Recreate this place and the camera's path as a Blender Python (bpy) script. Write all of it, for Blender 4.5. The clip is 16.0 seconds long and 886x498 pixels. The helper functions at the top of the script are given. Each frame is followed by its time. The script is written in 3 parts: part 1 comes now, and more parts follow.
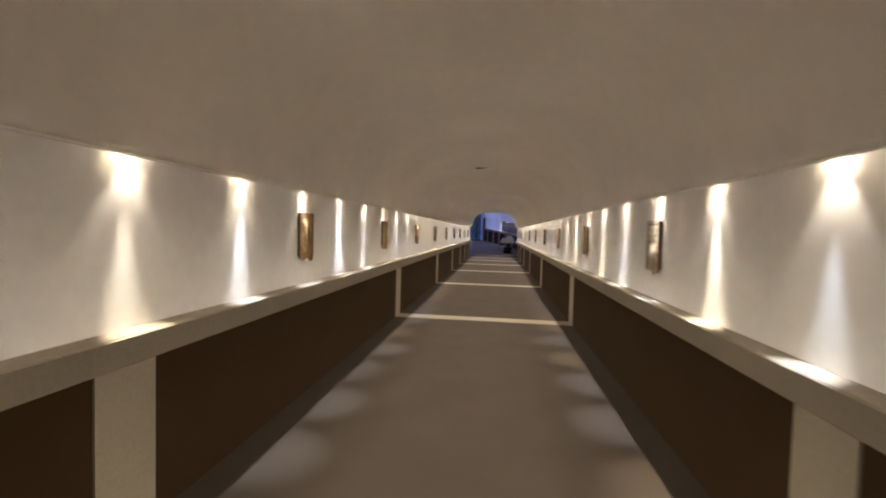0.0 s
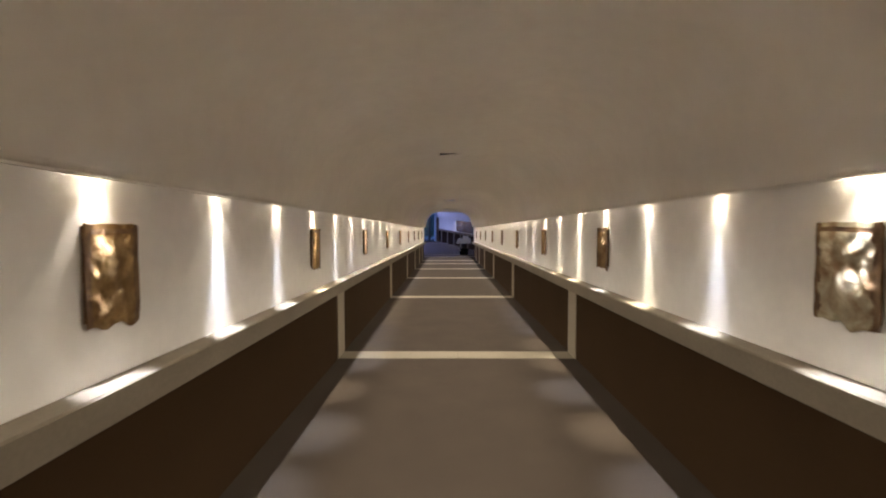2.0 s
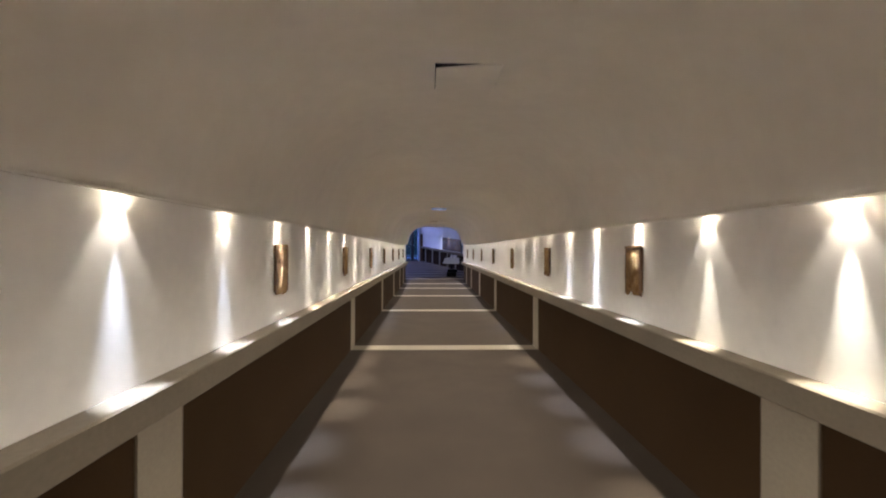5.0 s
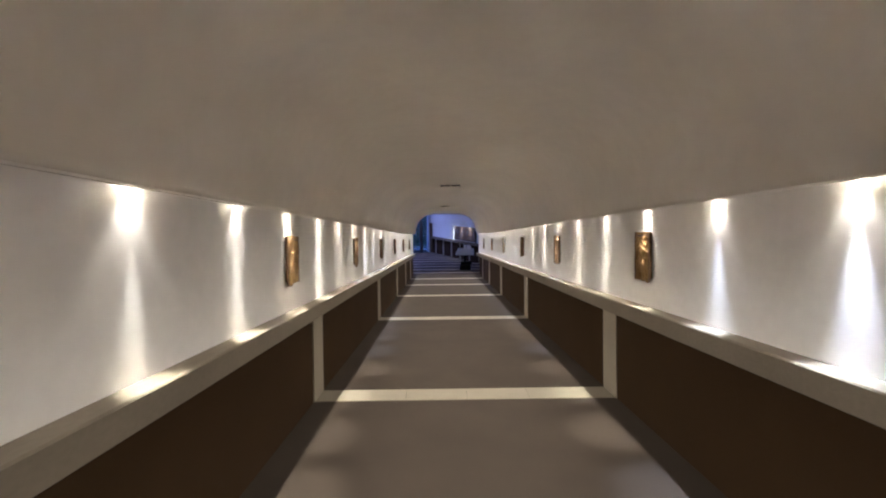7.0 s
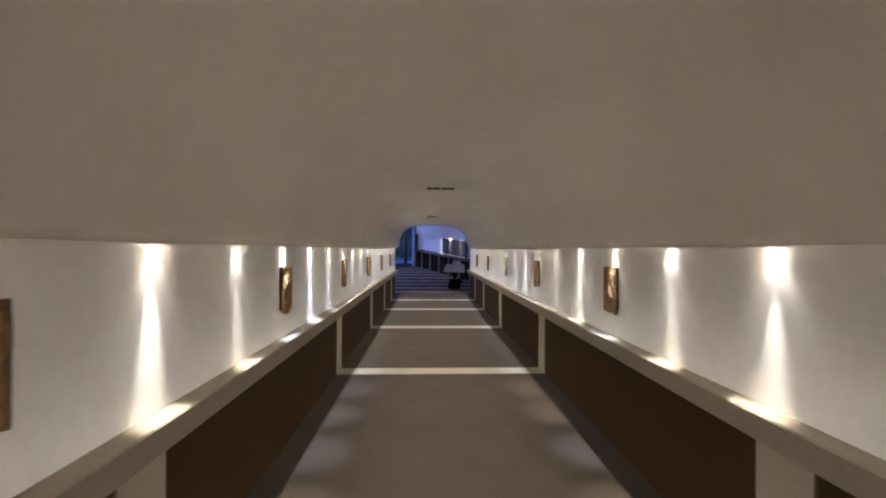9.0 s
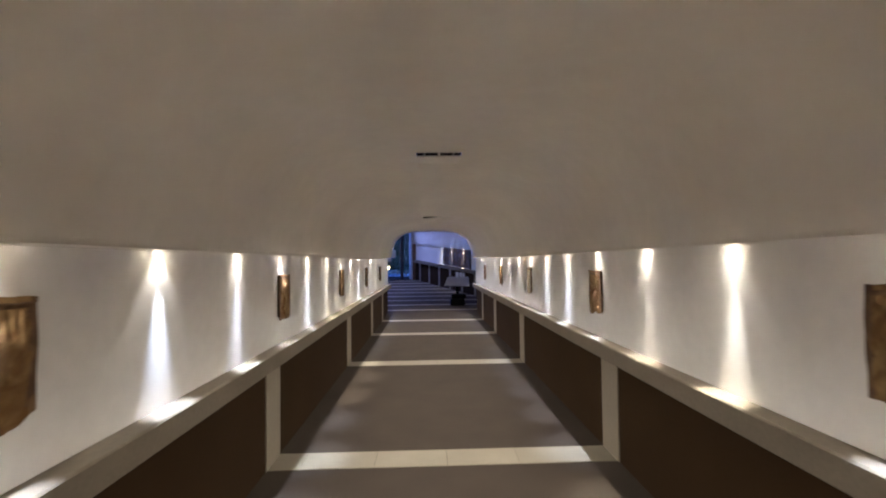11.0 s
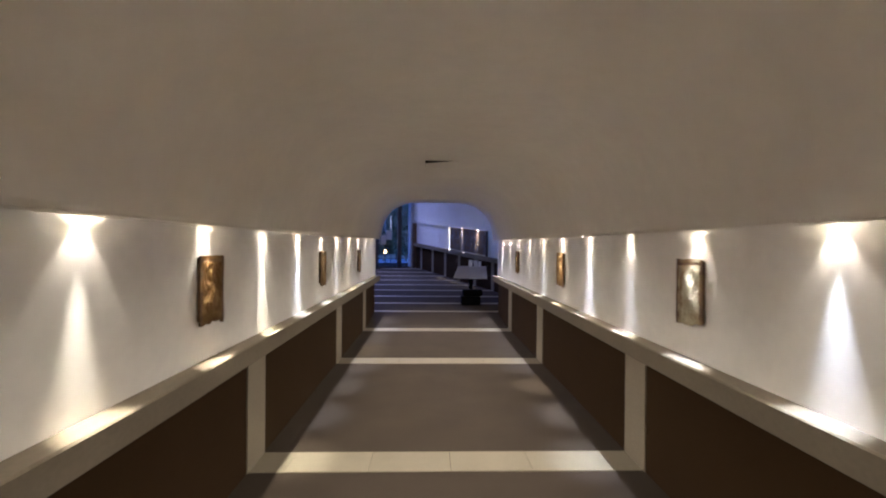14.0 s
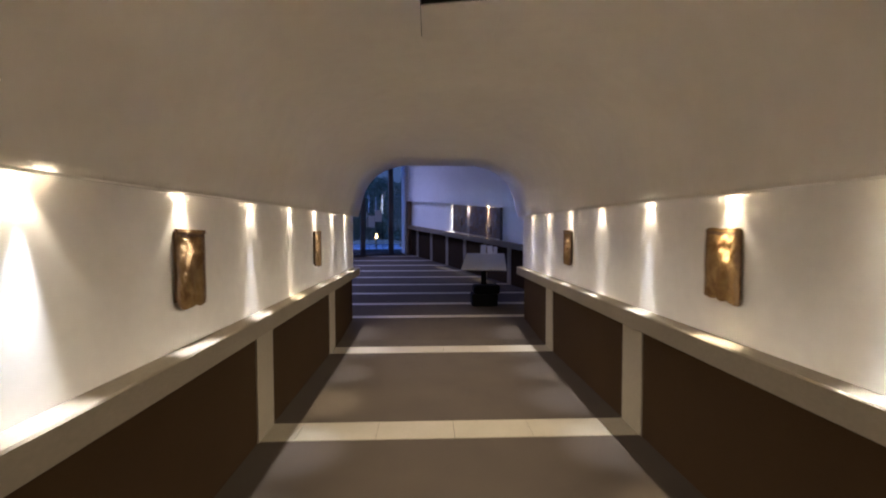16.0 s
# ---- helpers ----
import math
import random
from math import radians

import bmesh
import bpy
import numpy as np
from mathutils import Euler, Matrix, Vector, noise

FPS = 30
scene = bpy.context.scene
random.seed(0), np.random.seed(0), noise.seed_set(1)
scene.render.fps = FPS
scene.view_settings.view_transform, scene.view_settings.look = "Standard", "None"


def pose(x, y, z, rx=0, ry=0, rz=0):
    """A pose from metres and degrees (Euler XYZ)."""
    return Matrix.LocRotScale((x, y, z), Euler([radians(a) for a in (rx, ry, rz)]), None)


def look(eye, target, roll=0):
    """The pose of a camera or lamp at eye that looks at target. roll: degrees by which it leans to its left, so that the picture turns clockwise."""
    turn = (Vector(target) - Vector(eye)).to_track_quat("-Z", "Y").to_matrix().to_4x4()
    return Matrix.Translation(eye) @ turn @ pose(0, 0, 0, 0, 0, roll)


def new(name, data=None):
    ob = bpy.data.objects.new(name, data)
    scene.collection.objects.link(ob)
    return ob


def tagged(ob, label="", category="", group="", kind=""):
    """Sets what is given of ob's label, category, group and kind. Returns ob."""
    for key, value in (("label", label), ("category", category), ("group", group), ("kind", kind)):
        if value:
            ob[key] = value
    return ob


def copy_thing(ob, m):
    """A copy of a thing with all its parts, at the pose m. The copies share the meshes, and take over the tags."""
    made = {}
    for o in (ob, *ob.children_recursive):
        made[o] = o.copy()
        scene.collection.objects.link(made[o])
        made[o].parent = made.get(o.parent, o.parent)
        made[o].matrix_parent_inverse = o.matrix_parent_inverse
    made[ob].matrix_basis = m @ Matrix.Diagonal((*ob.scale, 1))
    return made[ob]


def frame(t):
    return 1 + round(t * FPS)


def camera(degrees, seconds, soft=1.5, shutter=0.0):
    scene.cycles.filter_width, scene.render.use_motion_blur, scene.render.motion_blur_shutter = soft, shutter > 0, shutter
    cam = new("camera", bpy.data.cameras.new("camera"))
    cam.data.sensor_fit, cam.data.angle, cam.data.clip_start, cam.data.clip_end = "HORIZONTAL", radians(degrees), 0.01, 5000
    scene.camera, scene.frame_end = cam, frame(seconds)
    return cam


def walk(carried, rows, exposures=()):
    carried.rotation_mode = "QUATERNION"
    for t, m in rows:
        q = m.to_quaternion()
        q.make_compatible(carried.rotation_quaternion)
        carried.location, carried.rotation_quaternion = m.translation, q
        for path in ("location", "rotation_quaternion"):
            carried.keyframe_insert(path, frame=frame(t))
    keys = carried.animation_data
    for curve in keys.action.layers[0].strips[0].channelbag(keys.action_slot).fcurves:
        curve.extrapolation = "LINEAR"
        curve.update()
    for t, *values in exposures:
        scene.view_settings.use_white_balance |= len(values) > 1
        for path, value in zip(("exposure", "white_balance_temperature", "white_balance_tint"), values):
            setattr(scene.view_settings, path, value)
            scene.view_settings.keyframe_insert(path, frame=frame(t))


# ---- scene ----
# ---- camera: t, x, y, z, yaw, pitch, roll ----
cam = camera(90.7, 16.0, soft=2.0, shutter=0.4)
PATH = [
    (0.0, 0.192, 0.142, 1.373, 7.03, -2.30, -1.56),
    (0.5, 0.032, 0.592, 1.371, 10.75, -2.95, -2.85),
    (1.0, -0.052, 1.019, 1.391, 4.94, -3.68, -0.53),
    (1.5, -0.089, 1.491, 1.429, 3.16, -3.54, -1.11),
    (2.0, -0.108, 1.918, 1.460, 0.52, -2.26, 0.11),
    (2.5, -0.122, 2.420, 1.473, 1.07, -0.90, -0.95),
    (3.0, -0.170, 2.954, 1.465, 0.31, 0.48, -0.73),
    (3.5, -0.197, 3.488, 1.480, 1.42, 0.60, -0.69),
    (4.0, -0.230, 4.045, 1.468, -0.28, 1.05, 0.33),
    (4.2, -0.236, 4.260, 1.450, -1.74, 1.14, 0.92),
    (6.3, -0.205, 6.727, 1.457, -0.69, -1.92, -1.54),
    (6.5, -0.210, 6.982, 1.446, 0.28, -1.61, -0.36),
    (7.0, -0.205, 7.600, 1.443, -0.28, -1.12, 0.71),
    (7.5, -0.207, 8.194, 1.476, -2.07, -1.69, 0.78),
    (8.0, -0.213, 8.738, 1.538, -1.91, 1.10, -0.36),
    (8.5, -0.198, 9.264, 1.602, -2.75, -0.49, -0.07),
    (9.0, -0.189, 9.812, 1.625, -2.01, 0.16, -0.27),
    (9.5, -0.177, 10.384, 1.612, -3.05, 1.17, 0.55),
    (11.8, -0.098, 13.166, 1.576, -1.07, 1.74, 0.28),
    (12.0, -0.107, 13.443, 1.580, -1.09, 0.76, -0.01),
    (12.5, -0.128, 14.019, 1.584, -2.67, 0.62, 0.45),
    (13.0, -0.120, 14.651, 1.572, -1.42, -0.65, 0.06),
    (13.5, -0.137, 15.268, 1.550, -2.51, -0.46, -0.15),
    (14.0, -0.130, 15.911, 1.546, -1.56, -0.24, -0.46),
    (14.5, -0.156, 16.565, 1.535, -2.82, -0.14, -0.39),
    (15.0, -0.163, 17.245, 1.504, -1.43, -1.29, 0.07),
    (15.5, -0.166, 17.935, 1.490, -2.46, -2.33, 0.44),
    (16.0, -0.170, 18.636, 1.474, -1.98, -2.20, 0.13),
]
walk(cam, [(t, pose(x, y, z, 90 + pitch, roll, yaw)) for t, x, y, z, yaw, pitch, roll in PATH],
     exposures=[(0.0, 4.05, 7100, 10), (2.5, 4.05, 7000, 10), (4.0, 4.05, 6750, 10), (6.5, 4.05, 6250, 10), (9.5, 3.95, 6200, 10), (12.5, 3.95, 6550, 10), (14.5, 3.9, 6850, 10), (15.5, 3.9, 7300, 10), (16.0, 3.95, 7500, 10)])

# ---- light: dusk sky, and the figures of the niche spotlights ----
SPOT_CORE, SPOT_HALO, SPOT_WIDE, DUSK = 12.5, 0.40, 3.1, 4.8
scene.cycles.max_bounces, scene.cycles.diffuse_bounces = 16, 10
sky_world = bpy.data.worlds.new("dusk_sky")
scene.world = sky_world
sky_world.use_nodes = True
wn = sky_world.node_tree.nodes
wn.clear()
sky = wn.new("ShaderNodeTexSky")
sky.sky_type = "NISHITA"
sky.sun_disc = False
sky.sun_elevation = radians(16.0)
sky.sun_rotation = radians(200)
sky.ozone_density = 8.0
sky_bg = wn.new("ShaderNodeBackground")
sky_bg.inputs["Strength"].default_value = 0.03
sky_out = wn.new("ShaderNodeOutputWorld")
dusk_tint = wn.new("ShaderNodeVectorMath")
dusk_tint.operation = "MULTIPLY"
dusk_tint.inputs[1].default_value = (0.45, 0.75, 1.6)
sky_world.node_tree.links.new(sky.outputs[0], dusk_tint.inputs[0])
sky_world.node_tree.links.new(dusk_tint.outputs[0], sky_bg.inputs["Color"])
sky_world.node_tree.links.new(sky_bg.outputs[0], sky_out.inputs["Surface"])

dusk = new("dusk_light", bpy.data.lights.new("dusk_light", "AREA"))
dusk.data.shape, dusk.data.size, dusk.data.size_y = "RECTANGLE", 1.5, 0.8
dusk.data.energy, dusk.data.color = DUSK, (0.34, 0.40, 1.0)
dusk.data.spread = radians(100)


# ---- materials ----
def material(name, base, rough=0.8, metal=0.0, fine=(0, 0), coarse=(0, 0), bump=(0, 0), tint=0.0, spec=0.5, second=None):
    """fine, coarse: (scale, amount) of the two noises that vary the colour; bump: (scale, strength); tint: change from object to object."""
    mat = bpy.data.materials.new(name)
    mat.use_nodes = True
    n, ln = mat.node_tree.nodes, mat.node_tree.links
    b = n["Principled BSDF"]
    b.inputs["Roughness"].default_value = rough
    b.inputs["Metallic"].default_value = metal
    b.inputs["Specular IOR Level"].default_value = spec
    co = n.new("ShaderNodeTexCoord")
    geo = n.new("ShaderNodeNewGeometry")
    colour = n.new("ShaderNodeRGB")
    colour.outputs[0].default_value = (*base, 1)
    out = colour.outputs[0]
    for k, (scale, amount) in enumerate((fine, coarse)):
        if not scale:
            continue
        tex = n.new("ShaderNodeTexNoise")
        tex.inputs["Scale"].default_value = scale
        tex.inputs["Detail"].default_value = 5
        ln.new(geo.outputs["Position"], tex.inputs["Vector"])
        rng = n.new("ShaderNodeMapRange")
        rng.inputs["From Min"].default_value, rng.inputs["From Max"].default_value = 0.3, 0.7
        rng.inputs["To Min"].default_value, rng.inputs["To Max"].default_value = 1 - amount, 1 + amount
        ln.new(tex.outputs["Fac"], rng.inputs["Value"])
        mul = n.new("ShaderNodeVectorMath")
        mul.operation = "SCALE"
        ln.new(out, mul.inputs[0])
        ln.new(rng.outputs["Result"], mul.inputs["Scale"])
        out = mul.outputs[0]
    if second:
        tex = n.new("ShaderNodeTexNoise")
        tex.inputs["Scale"].default_value = second[1]
        tex.inputs["Detail"].default_value = 6
        tex.inputs["Distortion"].default_value = 1.2
        ln.new(geo.outputs["Position"], tex.inputs["Vector"])
        ramp = n.new("ShaderNodeMapRange")
        ramp.inputs["From Min"].default_value, ramp.inputs["From Max"].default_value = 0.4, 0.62
        ln.new(tex.outputs["Fac"], ramp.inputs["Value"])
        mix = n.new("ShaderNodeMix")
        mix.data_type = "RGBA"
        for s in mix.inputs:
            if s.name == "A" and s.type == "RGBA":
                ln.new(out, s)
            if s.name == "B" and s.type == "RGBA":
                s.default_value = (*second[0], 1)
            if s.name == "Factor" and s.type == "VALUE":
                ln.new(ramp.outputs["Result"], s)
        out = [o for o in mix.outputs if o.type == "RGBA"][0]
    if tint:
        info = n.new("ShaderNodeObjectInfo")
        rng = n.new("ShaderNodeMapRange")
        rng.inputs["To Min"].default_value, rng.inputs["To Max"].default_value = 1 - tint, 1 + tint
        ln.new(info.outputs["Random"], rng.inputs["Value"])
        mul = n.new("ShaderNodeVectorMath")
        mul.operation = "SCALE"
        ln.new(out, mul.inputs[0])
        ln.new(rng.outputs["Result"], mul.inputs["Scale"])
        out = mul.outputs[0]
    ln.new(out, b.inputs["Base Color"])
    if bump[0]:
        tex = n.new("ShaderNodeTexNoise")
        tex.inputs["Scale"].default_value = bump[0]
        tex.inputs["Detail"].default_value = 6
        ln.new(geo.outputs["Position"], tex.inputs["Vector"])
        bp = n.new("ShaderNodeBump")
        bp.inputs["Strength"].default_value = bump[1]
        bp.inputs["Distance"].default_value = 0.01
        ln.new(tex.outputs["Fac"], bp.inputs["Height"])
        ln.new(bp.outputs["Normal"], b.inputs["Normal"])
    return mat


def glowing(name, colour, strength, body=1.0):
    mat = bpy.data.materials.new(name)
    mat.use_nodes = True
    b = mat.node_tree.nodes["Principled BSDF"]
    b.inputs["Base Color"].default_value = (*(c * body for c in colour), 1)
    b.inputs["Emission Color"].default_value = (*colour, 1)
    b.inputs["Emission Strength"].default_value = strength
    return mat


M_PLASTER = material("white_plaster", (0.88, 0.855, 0.815), 0.85, fine=(14, 0.025), coarse=(1.1, 0.04), bump=(60, 0.05))
M_VAULT = material("vault_plaster", (0.92, 0.89, 0.85), 0.9, fine=(9, 0.02), coarse=(0.7, 0.05), bump=(45, 0.05))
M_LEDGE = material("beige_stone_ledge", (0.20, 0.166, 0.122), 0.75, fine=(50, 0.07), coarse=(3, 0.07), bump=(120, 0.12), spec=0.3)
M_PANEL = material("brown_wall_fabric", (0.036, 0.0195, 0.0085), 0.9, fine=(220, 0.10), coarse=(1.5, 0.10), bump=(400, 0.12), spec=0.12)
M_POST = material("beige_post", (0.25, 0.21, 0.155), 0.75, fine=(50, 0.06), coarse=(3, 0.06), bump=(120, 0.1), tint=0.03)
M_CARPET = material("taupe_carpet", (0.060, 0.0455, 0.034), 0.95, fine=(260, 0.12), coarse=(2.2, 0.08), bump=(500, 0.25), spec=0.2)
M_BAND = material("pale_floor_band", (0.29, 0.25, 0.185), 0.6, fine=(70, 0.05), coarse=(4, 0.06), bump=(150, 0.06), tint=0.04)
M_BRONZE = material("gilded_terracotta", (0.30, 0.19, 0.085), 0.75, 0.0, fine=(60, 0.14), coarse=(9, 0.25), bump=(160, 0.25), tint=0.2, second=((0.17, 0.09, 0.035), 8), spec=0.1)
M_UMBER = material("dark_umber_glaze", (0.105, 0.055, 0.028), 0.6, 0.0, fine=(50, 0.2), coarse=(12, 0.3), bump=(120, 0.25), tint=0.15, second=((0.20, 0.115, 0.05), 9), spec=0.3)
M_PALE = material("pale_gilded_terracotta", (0.46, 0.40, 0.28), 0.75, 0.0, fine=(60, 0.14), coarse=(9, 0.25), bump=(160, 0.25), second=((0.24, 0.15, 0.08), 8), spec=0.1)
# near black: the shade inside the hatch recess is put into this colour
M_VOID_SHADE = material("void_shade", (0.02, 0.018, 0.016), 0.9, coarse=(3, 0.2))
M_BLACK = material("black_metal", (0.004, 0.004, 0.004), 0.85, 0.0, coarse=(6, 0.2), spec=0.1)
M_PAPER = material("white_paper", (0.72, 0.72, 0.72), 0.8, coarse=(5, 0.04))
M_FRAME = material("dark_door_frame", (0.075, 0.062, 0.055), 0.5, 0.2, coarse=(5, 0.15))
M_WOOD = material("brown_wood", (0.20, 0.11, 0.06), 0.6, fine=(60, 0.2), coarse=(4, 0.15))
M_WHITE = material("white_paint", (0.78, 0.78, 0.78), 0.6, coarse=(3, 0.04))
M_BOARD = material("matt_grey_white_board", (0.50, 0.49, 0.48), 0.7, fine=(30, 0.05), coarse=(3, 0.06))
M_PICTURE = material("dark_picture", (0.15, 0.135, 0.14), 0.5, 0.0, fine=(25, 0.35), coarse=(5, 0.4), bump=(40, 0.3), second=((0.16, 0.09, 0.05), 6))
M_STEEL = material("satin_steel", (0.5, 0.5, 0.5), 0.35, 0.9, coarse=(8, 0.1))
M_TERRACE = material("terrace_paving", (0.62, 0.63, 0.66), 0.5, fine=(40, 0.08), coarse=(2, 0.1))
M_LEAF = material("dark_foliage", (0.035, 0.06, 0.03), 0.6, fine=(30, 0.3), tint=0.2)
M_LENS = glowing("lamp_lens", (1.0, 0.88, 0.68), 6.0)
M_LANTERN = glowing("lantern_glow", (1.0, 0.62, 0.28), 2.0)
M_TUBE = glowing("tube_glow", (0.85, 0.9, 1.0), 0.12)

M_GLASS = bpy.data.materials.new("door_glass")
M_GLASS.use_nodes = True
gb = M_GLASS.node_tree.nodes["Principled BSDF"]
gb.inputs["Transmission Weight"].default_value = 1.0
gb.inputs["Roughness"].default_value = 0.0
gb.inputs["IOR"].default_value = 1.45
gb.inputs["Base Color"].default_value = (0.85, 0.92, 0.95, 1)


# ---- mesh helpers ----
def mesh_of(name, bm, mat, smooth=False):
    me = bpy.data.meshes.new(name)
    bm.normal_update()
    bm.to_mesh(me)
    bm.free()
    me.materials.append(mat)
    if smooth:
        for f in me.polygons:
            f.use_smooth = True
    return me


def part(name, bm, mat, parent, label="", smooth=False):
    ob = new(name, mesh_of(name, bm, mat, smooth))
    ob.parent = parent
    if label:
        tagged(ob, label)
    return ob


def add_box(bm, x0, x1, y0, y1, z0, z1, m=None):
    vs = [bm.verts.new((x, y, z)) for x in (x0, x1) for y in (y0, y1) for z in (z0, z1)]
    for q in ((0, 1, 3, 2), (4, 6, 7, 5), (0, 4, 5, 1), (2, 3, 7, 6), (0, 2, 6, 4), (1, 5, 7, 3)):
        bm.faces.new([vs[i] for i in q])
    if m is not None:
        bmesh.ops.transform(bm, matrix=m, verts=vs)
    return vs


def box(x0, x1, y0, y1, z0, z1, bevel=0.0, seg=2):
    bm = bmesh.new()
    add_box(bm, x0, x1, y0, y1, z0, z1)
    if bevel:
        bmesh.ops.bevel(bm, geom=bm.edges[:], offset=bevel, segments=seg, affect="EDGES", profile=0.5)
    return bm


def tube(r0, r1, z0, z1, n=20, cap=True):
    bm = bmesh.new()
    bmesh.ops.create_cone(bm, cap_ends=cap, segments=n, radius1=r0, radius2=r1, depth=z1 - z0,
                          matrix=Matrix.Translation((0, 0, (z0 + z1) / 2)))
    return bm


def lift(y):
    """The floor, and the walls with it, rise gently from here towards the hall."""
    return max(0.0, RAMP * (y - RAMP_Y))


def rise(y):
    """The vault climbs very slightly over its last metres."""
    return max(0.0, 0.0126 * (y - 20.0))


def sweep(profile, stations, closed=True, rising=False, skip=None):
    """Sweeps an (x, z) profile along y."""
    bm = bmesh.new()
    rings = [[bm.verts.new((x, y, z + (rise(y) if rising else 0))) for x, z in profile] for y in stations]
    n = len(profile)
    for a in range(len(rings) - 1):
        for i in range(n if closed else n - 1):
            j = (i + 1) % n
            if skip and skip(i, a):
                continue
            bm.faces.new((rings[a][i], rings[a][j], rings[a + 1][j], rings[a + 1][i]))
    if closed:
        bm.faces.new(list(reversed(rings[0])))
        bm.faces.new(rings[-1])
    bmesh.ops.recalc_face_normals(bm, faces=bm.faces[:])
    return bm


# ---- plan of the corridor ----
Y_START, Y_END = -3.0, 25.55
RAMP, RAMP_Y = 0.10, 24.6
X_POST, X_PANEL, X_DADO, X_WALL, X_NOSE, X_LIP = 1.357, 1.366, 1.375, 1.345, 1.24, 1.265
Z_LEDGE, Z_LEDGE_TOP, Z_LIP, Z_SOFFIT = 0.805, 0.925, 1.647, 1.69
POST_W, BAND_W = 0.31, 0.29
BANDS = [1.68, 6.905, 11.528, 15.554, 18.915, 21.705, 23.944]
POSTS = [y - 0.02 for y in BANDS]
LAMP_Y0, LAMP_STEP = 3.444, 0.8243
PLAQUE_Y0, PLAQUE_STEP = 3.50, 2.473
HATCHES = [(7.47, "tilted"), (15.56, "dropped"), (20.50, "tilted")]
STATIONS = [Y_START, 5.0, 10.0, 15.0, 20.0, Y_END]

# floor of corridor and hall
bm = bmesh.new()
for (a, b) in ((Y_START, RAMP_Y), (RAMP_Y, Y_END)):
    add = [bm.verts.new(v) for v in ((-1.40, a, lift(a)), (1.40, a, lift(a)), (1.40, b, lift(b)), (-1.40, b, lift(b)))]
    bm.faces.new(add)
hall = [bm.verts.new((x, y, lift(y))) for x, y in ((-4.4, Y_END), (3.4, Y_END), (3.4, 33.6), (-4.4, 33.6))]
bm.faces.new(hall)
ext = bmesh.ops.extrude_face_region(bm, geom=bm.faces[:])
for v in ext["geom"]:
    if isinstance(v, bmesh.types.BMVert):
        v.co.z -= 0.15
bmesh.ops.recalc_face_normals(bm, faces=bm.faces[:])
floor = new("floor", mesh_of("floor", bm, M_CARPET))
tagged(floor, "taupe carpeted corridor floor crossed by pale bands", "floor", kind="structure")

# ceiling: one low vault with three hatch openings
half = [(X_LIP + 0.005, Z_LIP + 0.001), (X_LIP, Z_LIP), (X_LIP - 0.012, Z_LIP + 0.03), (1.222, 1.76), (1.195, 1.90), (1.150, 2.03), (1.085, 2.15), (1.00, 2.25),
        (0.90, 2.325), (0.78, 2.385), (0.64, 2.425), (0.50, 2.442)]
HX0, HX1 = -0.20, 0.165
vault = half + [(HX1, 2.445), (HX0, 2.445)] + [(-x, z) for x, z in reversed(half)]
ys = [Y_START, 2.5, 5.0]
for hy, _ in HATCHES:
    ys += [hy, hy + 0.40, hy + 2.4]
ys += [24.0, RAMP_Y, Y_END]
hatch_spans = [ys.index(hy) for hy, _ in HATCHES]
mid = len(half)
bm = sweep(vault, ys, closed=False, rising=True, skip=lambda i, a: i == mid and a in hatch_spans)
for f in bm.faces:
    f.smooth = True
ceiling = new("ceiling", mesh_of("ceiling", bm, M_VAULT, True))
thick = ceiling.modifiers.new("thickness", "SOLIDIFY")
thick.thickness, thick.offset = 0.012, 1.0
tagged(ceiling, "smooth plastered low vaulted ceiling with rounded shoulders", "ceiling", kind="structure")

